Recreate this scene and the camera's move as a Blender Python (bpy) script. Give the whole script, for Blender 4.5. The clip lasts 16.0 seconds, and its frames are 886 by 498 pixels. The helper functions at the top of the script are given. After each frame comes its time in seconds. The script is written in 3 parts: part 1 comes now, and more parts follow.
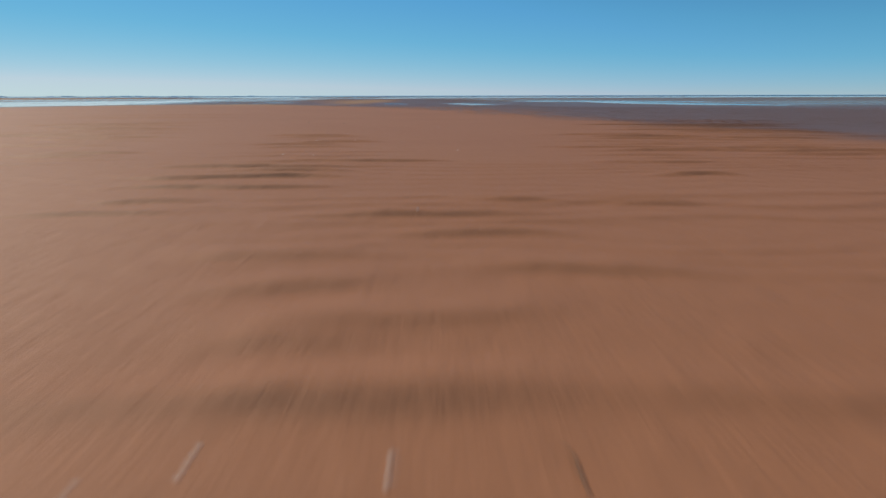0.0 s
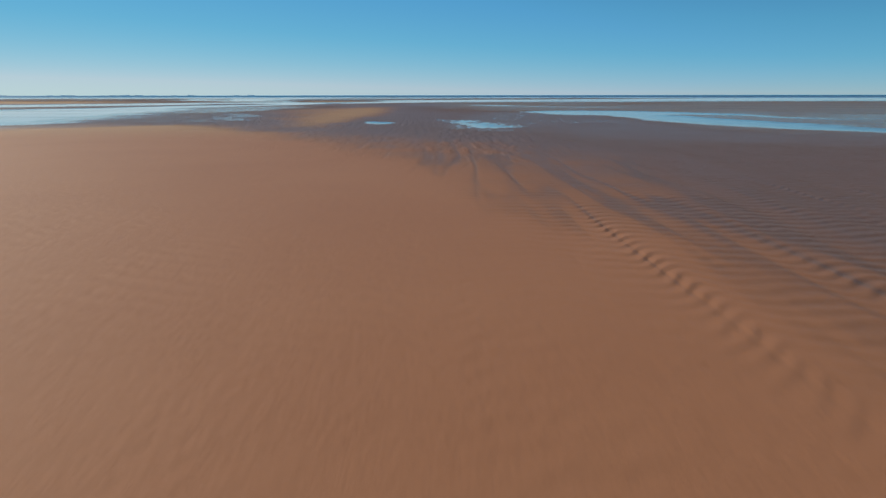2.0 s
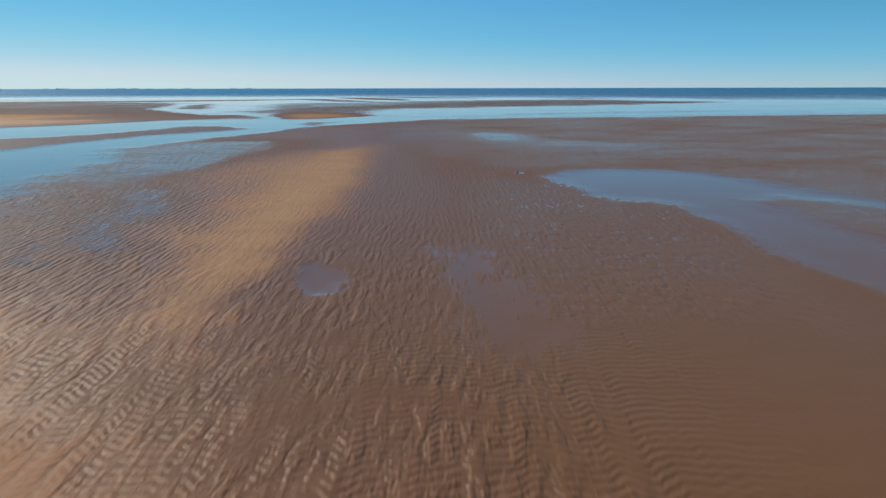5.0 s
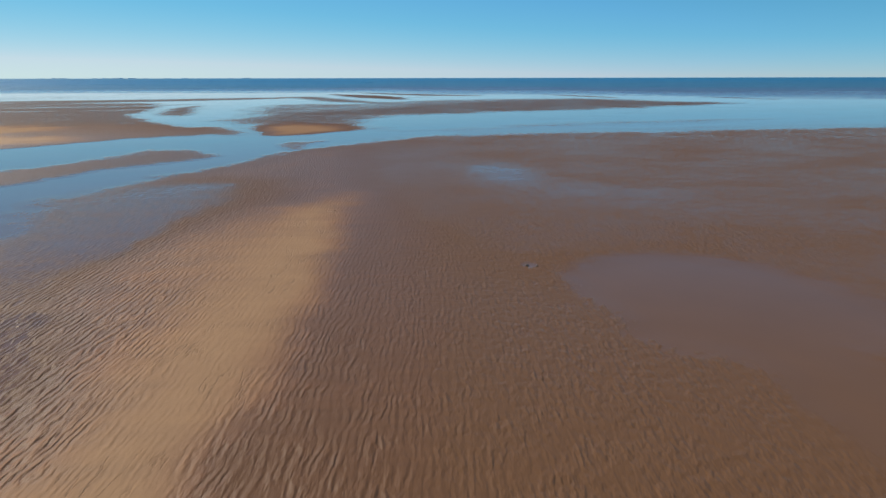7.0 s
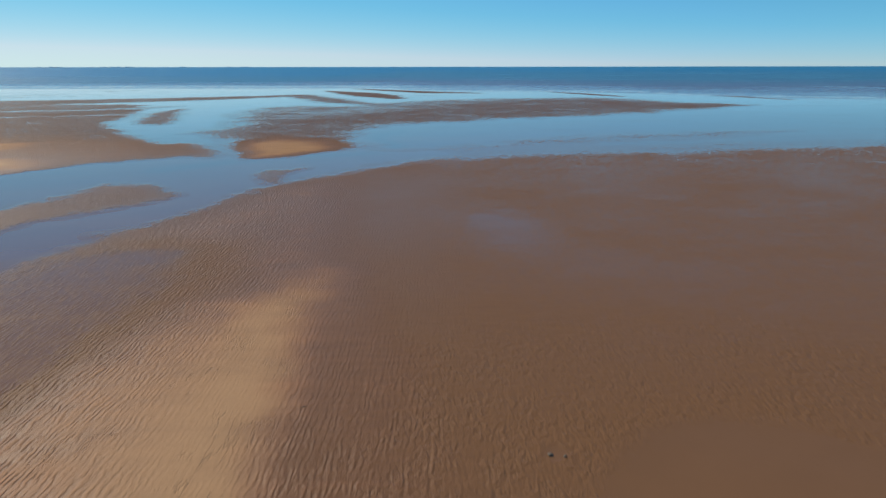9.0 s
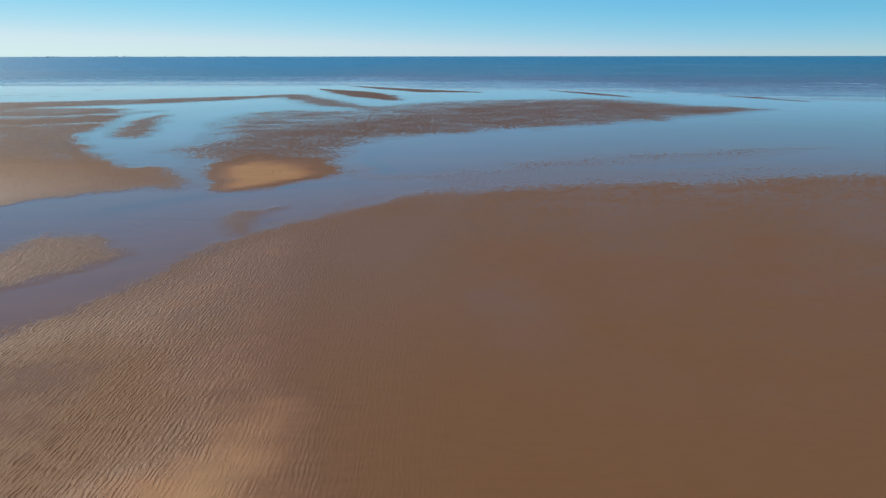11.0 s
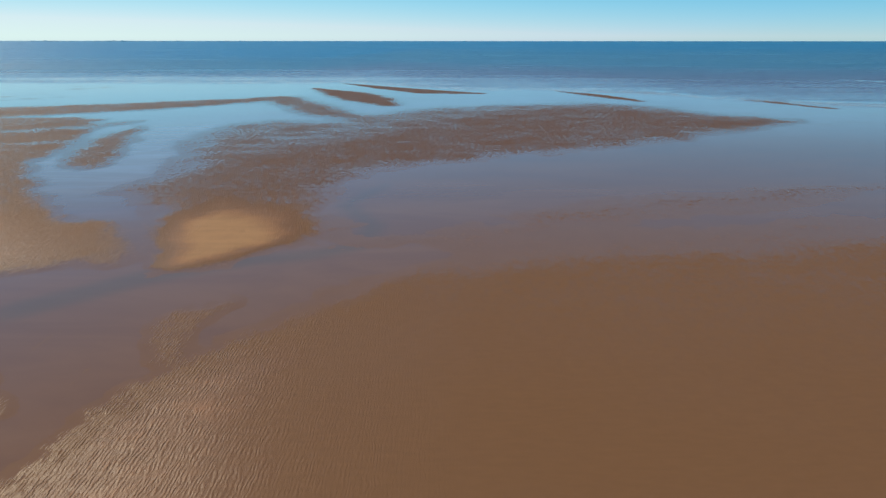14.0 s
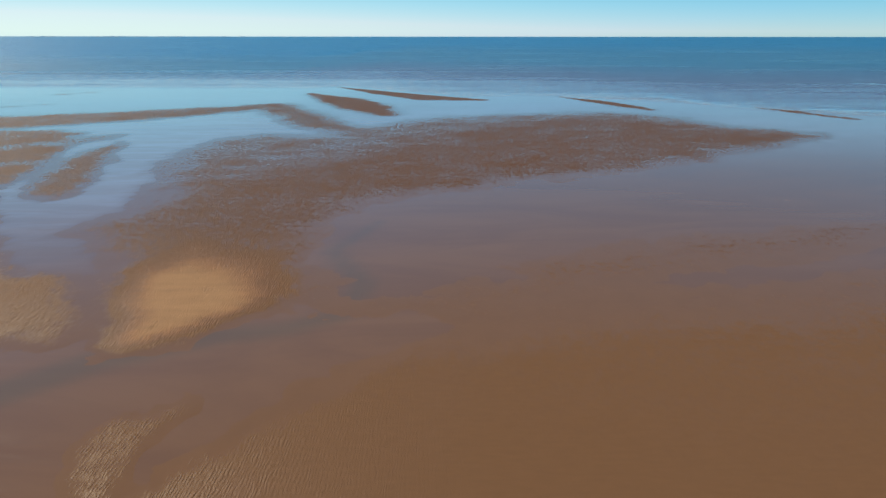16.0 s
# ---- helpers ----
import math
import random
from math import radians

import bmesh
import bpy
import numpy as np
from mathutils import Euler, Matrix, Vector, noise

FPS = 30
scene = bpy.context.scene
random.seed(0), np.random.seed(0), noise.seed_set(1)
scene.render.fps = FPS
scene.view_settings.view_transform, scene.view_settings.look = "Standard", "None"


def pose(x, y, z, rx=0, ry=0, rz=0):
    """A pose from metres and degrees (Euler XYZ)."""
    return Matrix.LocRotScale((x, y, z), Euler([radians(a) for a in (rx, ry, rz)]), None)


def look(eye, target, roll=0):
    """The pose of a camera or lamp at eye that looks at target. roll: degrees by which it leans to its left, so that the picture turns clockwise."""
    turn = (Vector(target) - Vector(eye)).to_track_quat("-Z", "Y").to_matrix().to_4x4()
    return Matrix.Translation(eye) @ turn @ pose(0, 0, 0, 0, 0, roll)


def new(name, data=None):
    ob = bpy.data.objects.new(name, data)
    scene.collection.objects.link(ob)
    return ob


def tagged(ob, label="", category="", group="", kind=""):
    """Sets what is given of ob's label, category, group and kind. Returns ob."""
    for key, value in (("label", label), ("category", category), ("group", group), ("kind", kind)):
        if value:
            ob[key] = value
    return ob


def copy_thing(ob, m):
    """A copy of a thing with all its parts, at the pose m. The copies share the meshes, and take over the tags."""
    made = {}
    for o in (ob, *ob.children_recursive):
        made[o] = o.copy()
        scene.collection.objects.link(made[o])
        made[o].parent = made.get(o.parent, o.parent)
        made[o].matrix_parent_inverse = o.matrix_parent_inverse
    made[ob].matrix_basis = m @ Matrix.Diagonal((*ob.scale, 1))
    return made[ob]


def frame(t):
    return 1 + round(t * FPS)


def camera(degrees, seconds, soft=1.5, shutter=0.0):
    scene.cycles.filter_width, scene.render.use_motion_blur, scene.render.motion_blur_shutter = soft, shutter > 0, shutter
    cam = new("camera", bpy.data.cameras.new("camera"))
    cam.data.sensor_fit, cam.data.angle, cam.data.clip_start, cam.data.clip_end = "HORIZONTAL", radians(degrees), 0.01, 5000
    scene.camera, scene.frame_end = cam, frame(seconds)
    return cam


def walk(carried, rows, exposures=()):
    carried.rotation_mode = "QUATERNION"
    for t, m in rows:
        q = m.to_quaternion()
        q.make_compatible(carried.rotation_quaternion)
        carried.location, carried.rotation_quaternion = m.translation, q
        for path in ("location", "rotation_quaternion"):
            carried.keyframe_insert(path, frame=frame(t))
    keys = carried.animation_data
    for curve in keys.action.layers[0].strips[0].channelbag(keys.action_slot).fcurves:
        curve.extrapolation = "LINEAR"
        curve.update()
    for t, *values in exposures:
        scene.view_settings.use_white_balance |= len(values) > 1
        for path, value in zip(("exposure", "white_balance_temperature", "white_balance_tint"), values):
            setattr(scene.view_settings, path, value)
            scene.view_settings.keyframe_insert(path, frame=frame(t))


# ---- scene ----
cam = camera(72, 16.0, soft=1.5, shutter=0.5)

# seconds, x, y, z, degrees down, lean, turn to the left
PATH = [
    (0.0, 0.00, 0.00, 0.80, 14.12, -0.13, 0.01),
    (0.5, -0.01, 3.98, 0.93, 14.14, -0.12, 0.02),
    (1.0, 0.02, 7.93, 1.19, 14.15, -0.11, 0.03),
    (1.5, 0.08, 11.84, 1.54, 14.15, -0.10, 0.04),
    (2.0, 0.09, 15.67, 2.04, 14.17, -0.07, 0.05),
    (2.5, 0.05, 19.40, 2.64, 14.22, -0.03, 0.07),
    (3.0, 0.07, 23.06, 3.36, 14.28, -0.01, 0.07),
    (3.5, 0.14, 26.66, 4.22, 14.38, -0.01, 0.05),
    (4.0, 0.25, 30.25, 5.29, 14.51, -0.04, 0.01),
    (4.5, 0.37, 33.94, 6.59, 14.66, -0.08, -0.03),
    (5.0, 0.49, 37.67, 8.00, 14.86, -0.11, -0.07),
    (5.5, 0.64, 41.42, 9.40, 15.09, -0.12, -0.08),
    (6.0, 0.88, 45.24, 10.82, 15.32, -0.11, -0.09),
    (6.5, 1.16, 49.10, 12.21, 15.56, -0.10, -0.10),
    (7.0, 1.42, 53.01, 13.58, 15.82, -0.10, -0.10),
    (7.5, 1.65, 56.99, 14.99, 16.09, -0.10, -0.10),
    (8.0, 1.82, 61.03, 16.46, 16.37, -0.08, -0.10),
    (8.5, 1.98, 65.12, 17.94, 16.62, -0.07, -0.09),
    (9.0, 2.15, 69.24, 19.39, 16.86, -0.07, -0.09),
    (9.5, 2.37, 73.37, 20.82, 17.10, -0.06, -0.08),
    (10.0, 2.64, 77.52, 22.24, 17.35, -0.06, -0.07),
    (10.5, 2.92, 81.70, 23.68, 17.59, -0.06, -0.06),
    (11.0, 3.20, 85.92, 25.15, 17.82, -0.06, -0.05),
    (11.5, 3.44, 90.18, 26.63, 18.06, -0.06, -0.04),
    (12.0, 3.65, 94.48, 28.13, 18.31, -0.04, -0.02),
    (12.5, 3.81, 98.83, 29.65, 18.55, -0.02, 0.00),
    (13.0, 3.94, 103.23, 31.20, 18.79, -0.00, 0.02),
    (13.5, 4.04, 107.69, 32.74, 19.02, 0.02, 0.05),
    (14.0, 4.10, 112.20, 34.21, 19.23, 0.03, 0.07),
    (14.5, 4.14, 116.72, 35.56, 19.42, 0.03, 0.10),
    (15.0, 4.17, 121.24, 36.83, 19.56, 0.03, 0.12),
    (15.5, 4.17, 125.73, 38.10, 19.63, 0.03, 0.11),
    (16.0, 4.17, 130.18, 39.39, 19.66, 0.04, 0.10),
]
walk(cam, [(t, pose(x, y, z, 90 - down, 0, turn) @ pose(0, 0, 0, 0, 0, lean))
           for t, x, y, z, down, lean, turn in PATH],
     exposures=[(0.0, -0.33, 6550, 14), (1.5, -0.40, 6500, 11), (2.5, -0.39, 6500, 10), (4.5, -0.20, 6600, 12), (7.5, -0.16, 6620, 12),
                (9.0, -0.10, 6600, 11), (11.5, 0.01, 6780, 11), (14.5, 0.10, 6950, 10), (16.0, 0.14, 7050, 10)])

# ---- light: clear sky, sun high on the left ----
SUN_AZ, SUN_EL = radians(-49), radians(39)
world = bpy.data.worlds.new("sky")
scene.world = world
world.use_nodes = True
wn = world.node_tree.nodes
sky = wn.new("ShaderNodeTexSky")
sky.sky_type, sky.sun_disc = "NISHITA", False
sky.sun_elevation, sky.sun_rotation = SUN_EL, SUN_AZ
sky.air_density, sky.dust_density, sky.ozone_density = 0.65, 0.0, 1.0
def sky_math(op, a, b):
    n = wn.new("ShaderNodeMath")
    n.operation = op
    for value, socket in ((a, n.inputs[0]), (b, n.inputs[1])):
        if isinstance(value, bpy.types.NodeSocket):
            world.node_tree.links.new(value, socket)
        else:
            socket.default_value = value
    return n.outputs[0]


# deep blue overhead, pale haze kept at the horizon
split, join = wn.new("ShaderNodeSeparateColor"), wn.new("ShaderNodeCombineColor")
world.node_tree.links.new(sky.outputs[0], split.inputs[0])
sky_r, sky_g, sky_b = split.outputs[0], split.outputs[1], split.outputs[2]
green = sky_math("MINIMUM", sky_math("MULTIPLY", sky_math("POWER", sky_g, 0.68), 1.59), sky_math("MULTIPLY", sky_g, 0.98))
red = sky_math("MAXIMUM", sky_math("MULTIPLY", sky_math("POWER", sky_r, 1.707), 0.138), sky_math("MULTIPLY", sky_r, 0.40))
red = sky_math("MINIMUM", red, sky_math("MULTIPLY", green, 0.76))
world.node_tree.links.new(red, join.inputs[0])
world.node_tree.links.new(green, join.inputs[1])
blue = sky_math("MINIMUM", sky_math("MULTIPLY", sky_math("POWER", sky_b, 0.30), 4.52), sky_math("MULTIPLY", sky_b, 1.15))
world.node_tree.links.new(blue, join.inputs[2])
world.node_tree.links.new(join.outputs[0], wn["Background"].inputs["Color"])
wn["Background"].inputs["Strength"].default_value = 0.098
sun_data = bpy.data.lights.new("sun", "SUN")
sun_data.energy, sun_data.angle, sun_data.color = 3.3, radians(0.53), (1.0, 0.88, 0.68)
sun = new("sun", sun_data)
sun_dir = Vector((math.cos(SUN_EL) * math.sin(SUN_AZ), math.cos(SUN_EL) * math.cos(SUN_AZ), math.sin(SUN_EL)))
sun.matrix_world = look(sun_dir * 60, (0, 0, 0))


# ---- materials ----
class Nodes:
    """Short hand for building a node material."""

    def __init__(self, name):
        self.mat = bpy.data.materials.new(name)
        self.mat.use_nodes = True
        self.tree = self.mat.node_tree
        self.bsdf = self.tree.nodes["Principled BSDF"]

    def node(self, kind, **sets):
        n = self.tree.nodes.new(kind)
        for key, value in sets.items():
            n.inputs[key].default_value = value
        return n

    def put(self, value, socket):
        if isinstance(value, bpy.types.NodeSocket):
            self.tree.links.new(value, socket)
        else:
            socket.default_value = value

    def math(self, op, a, b=0.0, clamp=False):
        n = self.tree.nodes.new("ShaderNodeMath")
        n.operation, n.use_clamp = op, clamp
        self.put(a, n.inputs[0])
        self.put(b, n.inputs[1])
        return n.outputs[0]

    def add(self, a, b):
        return self.math("ADD", a, b)

    def mul(self, a, b):
        return self.math("MULTIPLY", a, b)

    def ramp(self, value, low, high, to_low=0.0, to_high=1.0):
        n = self.tree.nodes.new("ShaderNodeMapRange")
        n.interpolation_type = "SMOOTHSTEP"
        for key, v in (("From Min", low), ("From Max", high), ("To Min", to_low), ("To Max", to_high)):
            n.inputs[key].default_value = v
        self.put(value, n.inputs["Value"])
        return n.outputs["Result"]

    def mix(self, factor, a, b):
        n = self.tree.nodes.new("ShaderNodeMix")
        n.data_type = "RGBA"
        self.put(factor, n.inputs["Factor"])
        for value, socket in ((a, n.inputs["A"]), (b, n.inputs["B"])):
            self.put(value if isinstance(value, bpy.types.NodeSocket) else (*value, 1.0), [s for s in (socket,)][0])
        return n.outputs["Result"]

    def attr(self, name):
        n = self.tree.nodes.new("ShaderNodeAttribute")
        n.attribute_name = name
        return n.outputs["Fac"]

    def place(self, sx=1.0, sy=1.0, turn=0.0):
        geo = self.tree.nodes.new("ShaderNodeNewGeometry")
        n = self.tree.nodes.new("ShaderNodeMapping")
        n.inputs["Scale"].default_value = (sx, sy, 1.0)
        n.inputs["Rotation"].default_value = (0, 0, turn)
        self.tree.links.new(geo.outputs["Position"], n.inputs["Vector"])
        return n.outputs["Vector"]

    def noise(self, vector, scale, detail=3.0, rough=0.55, warp=0.0):
        n = self.node("ShaderNodeTexNoise", Scale=scale, Detail=detail, Roughness=rough, Distortion=warp)
        self.tree.links.new(vector, n.inputs["Vector"])
        return n.outputs["Fac"]


def sand_material():
    m = Nodes("tidal_sand")
    flat = m.place()
    level, pale = m.attr("level"), m.attr("pale")
    across, along = m.attr("ripple_across"), m.attr("ripple_along")
    # fine relief in metres: ladders of short crests cut by gutters, long wavering crests, hummocks with narrow troughs
    geo = m.tree.nodes.new("ShaderNodeNewGeometry")
    axes = m.tree.nodes.new("ShaderNodeSeparateXYZ")
    m.tree.links.new(geo.outputs["Position"], axes.inputs[0])
    px, py = axes.outputs["X"], axes.outputs["Y"]
    patch = m.noise(flat, 0.45, 3.0)
    lanes = m.noise(m.place(0.95, 0.075), 1.0, 2.0, 0.45)
    gutter = m.ramp(m.math("ABSOLUTE", m.add(lanes, -0.5)), 0.0, 0.065, 1.0, 0.0)
    wander = m.mul(m.add(m.noise(m.place(0.8, 0.9), 1.0, 3.0), -0.5), 0.34)
    beat = m.math("FRACT", m.math("DIVIDE", m.add(m.add(py, m.mul(lanes, 1.5)), wander), 0.33))
    crest = m.mul(m.ramp(beat, 0.0, 0.36), m.ramp(beat, 0.34, 1.0, 1.0, 0.0))
    ladder = m.mul(m.add(crest, -0.5), 0.036)
    ladder = m.add(ladder, m.mul(m.mul(gutter, m.add(0.5, m.mul(m.math("SUBTRACT", 1.0, crest), 0.5))), m.ramp(py, 34.0, 44.0, -0.016, -0.005)))
    drift = m.add(m.mul(m.noise(m.place(0.35, 0.10), 1.0, 3.0, 0.5), 1.3), m.mul(m.noise(m.place(1.2, 0.55), 1.0, 3.0, 0.6), 0.80))
    wave = m.math("FRACT", m.math("DIVIDE", m.add(px, drift), 0.37))
    long_crest = m.mul(m.ramp(wave, 0.0, 0.62), m.ramp(wave, 0.60, 1.0, 1.0, 0.0))
    broken = m.ramp(m.noise(m.place(1.1, 1.0), 1.0, 4.0, 0.6), 0.40, 0.60, 0.15, 1.0)
    ripple_b = m.mul(m.mul(m.add(long_crest, -0.45), broken), 0.046)
    ripple_b = m.add(ripple_b, m.mul(m.add(m.noise(m.place(2.8, 0.6, radians(-8)), 1.0, 3.0, 0.55), -0.5), 0.095))
    trough = m.math("ABSOLUTE", m.add(m.noise(m.place(1.5, 0.40, radians(-8)), 1.0, 3.0, 0.5), -0.5))
    hummock = m.add(m.ramp(trough, 0.0, 0.17, -0.6, 0.4), m.mul(m.add(m.noise(m.place(2.6, 0.9), 1.0, 2.0), -0.5), 0.9))
    ripple = m.add(m.mul(ladder, across), m.mul(ripple_b, along))
    pebbly = m.add(m.noise(m.place(2.4, 1.5, radians(-10)), 1.0, 3.0, 0.6), -0.5)
    ripple = m.add(ripple, m.mul(m.mul(pebbly, m.attr("pebbled")), 0.20))
    ripple = m.add(ripple, m.mul(m.mul(hummock, m.attr("bumpy")), 0.055))
    ripple = m.mul(ripple, m.ramp(patch, 0.30, 0.60, 0.35, 1.0))
    lumps = m.mul(m.add(m.noise(flat, 0.12, 6.0, 0.65), -0.5), 0.045)
    lumps = m.add(lumps, m.mul(m.add(m.noise(m.place(0.3, 1.5), 0.3, 5.0, 0.65), -0.5), 0.04))
    here = m.add(level, m.add(ripple, m.mul(lumps, m.ramp(level, -0.02, 0.03, 0.6, 1.0))))
    film = m.ramp(here, 0.008, -0.006)
    speck = m.mul(m.add(m.mul(m.add(m.noise(flat, 0.10, 4.0, 0.6), -0.5), 0.04), m.mul(m.add(m.noise(m.place(1.0, 0.75), 0.85, 4.0, 0.68), -0.5), 0.20)), m.ramp(py, 165.0, 225.0, 0.2, 1.0))
    mottle = m.mul(m.add(m.noise(m.place(0.05, 0.085), 1.0, 5.0, 0.6), -0.5), 0.04)
    mean_film = m.ramp(m.add(level, m.add(m.mul(lumps, 0.2), m.add(speck, mottle))), 0.036, -0.022)
    film = m.add(film, m.mul(m.add(mean_film, m.mul(film, -1.0)), m.attr("smear")))
    damp = m.ramp(m.add(level, m.add(m.mul(lumps, 3.0), m.add(m.mul(ripple, 1.2), m.mul(m.mul(gutter, across), m.ramp(py, 33.0, 41.0, -0.05, -0.02))))), 0.28, 0.07)
    # thin broken ledges in the dry sand
    ledge = m.noise(m.place(1.5, 0.22, radians(-12)), 0.8, 5.0, 0.6)
    ledge = m.mul(m.ramp(m.math("ABSOLUTE", m.add(ledge, -0.5)), 0.0, 0.028, 1.0, 0.0), m.ramp(m.noise(flat, 0.25, 2.0), 0.52, 0.60))
    ledge = m.mul(ledge, m.math("MAXIMUM", pale, m.mul(m.ramp(level, 0.15, 0.26), m.ramp(py, 30.0, 42.0, 0.0, 0.45))))
    grain = m.noise(flat, 60.0, 4.0, 0.7)
    stain = m.noise(flat, 0.22, 6.0, 0.6)
    streak = m.noise(m.place(0.5, 2.4), 0.8, 4.0, 0.6)
    dry_c = m.mix(stain, (0.44, 0.182, 0.086), (0.53, 0.240, 0.118))
    dry_c = m.mix(pale, dry_c, (0.52, 0.300, 0.150))
    wet_c = m.mix(streak, (0.172, 0.082, 0.039), (0.266, 0.130, 0.063))
    wet_c = m.mix(m.ramp(level, 0.075, 0.025), wet_c, m.mix(streak, (0.198, 0.100, 0.048), (0.256, 0.129, 0.062)))
    # far flats darker: soaked sand, with grazing shade put into the colour too
    wet_c = m.mix(m.mul(m.ramp(py, 222.0, 262.0, 0.0, 0.75), m.ramp(level, 0.10, 0.04)), wet_c, m.mix(stain, (0.128, 0.062, 0.034), (0.165, 0.080, 0.044)))
    col = m.mix(damp, dry_c, wet_c)
    col = m.mix(m.ramp(grain, 0.35, 0.7, 0.0, 0.18), col, (0.27, 0.145, 0.075))
    m.put(col, m.bsdf.inputs["Base Color"])
    rough = m.ramp(damp, 0.0, 1.0, 0.66, 0.41)
    rough = m.mul(rough, m.ramp(m.add(level, lumps), 0.06, 0.0, 1.0, 0.8))
    rough = m.add(rough, m.mul(m.attr("smear"), 0.18))
    m.put(rough, m.bsdf.inputs["Roughness"])
    m.bsdf.inputs["IOR"].default_value = 1.33
    m.put(m.mul(m.ramp(m.attr("smear"), 0.0, 1.0, 1.0, 0.5), m.ramp(level, 0.03, 0.12, 0.24, 0.41)), m.bsdf.inputs["Specular IOR Level"])
    # standing film of water over the sand
    wet = m.tree.nodes.new("ShaderNodeBsdfPrincipled")
    m.put(m.mix(stain, (0.222, 0.112, 0.050), (0.262, 0.132, 0.059)), wet.inputs["Base Color"])
    wet.inputs["Roughness"].default_value = 0.09
    wet.inputs["IOR"].default_value = 1.38
    # the film is thin: the small relief of the sand still shows through it, but for the pools
    stir = m.tree.nodes.new("ShaderNodeBump")
    stir.inputs["Distance"].default_value = 1.0
    stir.inputs["Strength"].default_value = 1.0
    m.put(m.mul(m.noise(m.place(3.0, 2.4), 1.0, 4.0, 0.6), m.ramp(level, -0.010, 0.012, 0.0, 0.030)), stir.inputs["Height"])
    m.tree.links.new(stir.outputs["Normal"], wet.inputs["Normal"])
    both = m.tree.nodes.new("ShaderNodeMixShader")
    m.put(film, both.inputs[0])
    m.tree.links.new(m.bsdf.outputs[0], both.inputs[1])
    m.tree.links.new(wet.outputs[0], both.inputs[2])
    m.tree.links.new(both.outputs[0], m.tree.nodes["Material Output"].inputs["Surface"])
    bump = m.tree.nodes.new("ShaderNodeBump")
    bump.inputs["Distance"].default_value = 1.0
    bump.inputs["Strength"].default_value = 1.0
    pits = m.noise(flat, 7.0, 4.0, 0.65)
    relief = m.add(m.mul(ripple, 0.85), m.mul(m.add(grain, -0.5), 0.0025))
    relief = m.add(relief, m.mul(m.add(pits, -0.5), 0.014))
    relief = m.add(relief, m.mul(lumps, 0.7))
    relief = m.add(relief, m.mul(ledge, -0.03))
    m.put(relief, bump.inputs["Height"])
    m.tree.links.new(bump.outputs["Normal"], m.bsdf.inputs["Normal"])
    return m.mat


def water_material():
    m = Nodes("tidal_water")
    flat = m.place()
    slick = m.noise(m.place(0.05, 0.6), 0.05, 4.0, 0.6)
    chop, depth = m.mul(m.attr("chop"), m.ramp(slick, 0.35, 0.65, 0.75, 1.15)), m.attr("depth")
    flow = m.noise(m.place(0.3, 1.5, radians(-25)), 0.10, 4.0, 0.6, 1.0)
    swirl = m.noise(m.place(0.4, 1.3), 0.05, 5.0, 0.6, 1.5)
    silt = m.mix(m.ramp(swirl, 0.3, 0.7), (0.222, 0.110, 0.050), (0.258, 0.130, 0.058))
    # mauve of the near-shore sea: reflected sky mixed into the silt colour
    col = m.mix(m.ramp(depth, 0.0, 0.5), silt, (0.150, 0.150, 0.250))
    col = m.mix(m.ramp(m.add(depth, m.mul(slick, 1.6)), 1.2, 8.0), col, (0.045, 0.170, 0.300))
    col = m.mix(m.ramp(depth, 7.0, 24.0), col, (0.004, 0.165, 0.360))
    # bright sky sheen of the far channels, painted in as pale colour
    col = m.mix(m.mul(m.attr("sky_sheen"), m.ramp(flow, 0.35, 0.62, 1.0, 0.62)), col, (0.420, 0.430, 0.510))
    # foam at the shore, and the calm shallows' pale sheen painted with it
    col = m.mix(m.mul(m.attr("foam_sheen"), m.ramp(slick, 0.3, 0.7, 0.25, 0.6)), col, (0.46, 0.50, 0.49))
    col = m.mix(m.mul(m.attr("thread"), 0.36), col, (0.105, 0.095, 0.055))
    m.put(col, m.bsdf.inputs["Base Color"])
    m.bsdf.inputs["IOR"].default_value = 1.55
    m.put(m.add(m.ramp(chop, 0.0, 1.0, 0.03, 0.30), m.mul(m.ramp(flow, 0.45, 0.65), 0.07)), m.bsdf.inputs["Roughness"])
    m.put(m.ramp(chop, 0.0, 1.0, 0.5, 0.16), m.bsdf.inputs["Specular IOR Level"])
    waves = m.mul(m.noise(m.place(0.55, 1.6), 0.16, 5.0, 0.6), 1.0)
    fine = m.noise(m.place(0.8, 1.5), 2.2, 3.0, 0.6)
    relief = m.add(m.mul(m.mul(waves, chop), 0.9), m.mul(fine, m.ramp(chop, 0.0, 1.0, 0.0012, 0.06)))
    bump = m.tree.nodes.new("ShaderNodeBump")
    bump.inputs["Distance"].default_value = 1.0
    m.put(relief, bump.inputs["Height"])
    m.tree.links.new(bump.outputs["Normal"], m.bsdf.inputs["Normal"])
    return m.mat


def plain_material(name, a, b, scale, roughness, relief=0.0):
    m = Nodes(name)
    tone = m.noise(m.place(), scale, 4.0, 0.6)
    m.put(m.mix(m.ramp(tone, 0.35, 0.65), a, b), m.bsdf.inputs["Base Color"])
    m.bsdf.inputs["Roughness"].default_value = roughness
    if relief:
        bump = m.tree.nodes.new("ShaderNodeBump")
        bump.inputs["Distance"].default_value = relief
        m.put(tone, bump.inputs["Height"])
        m.tree.links.new(bump.outputs["Normal"], m.bsdf.inputs["Normal"])
    return m.mat


SAND, WATER = sand_material(), water_material()


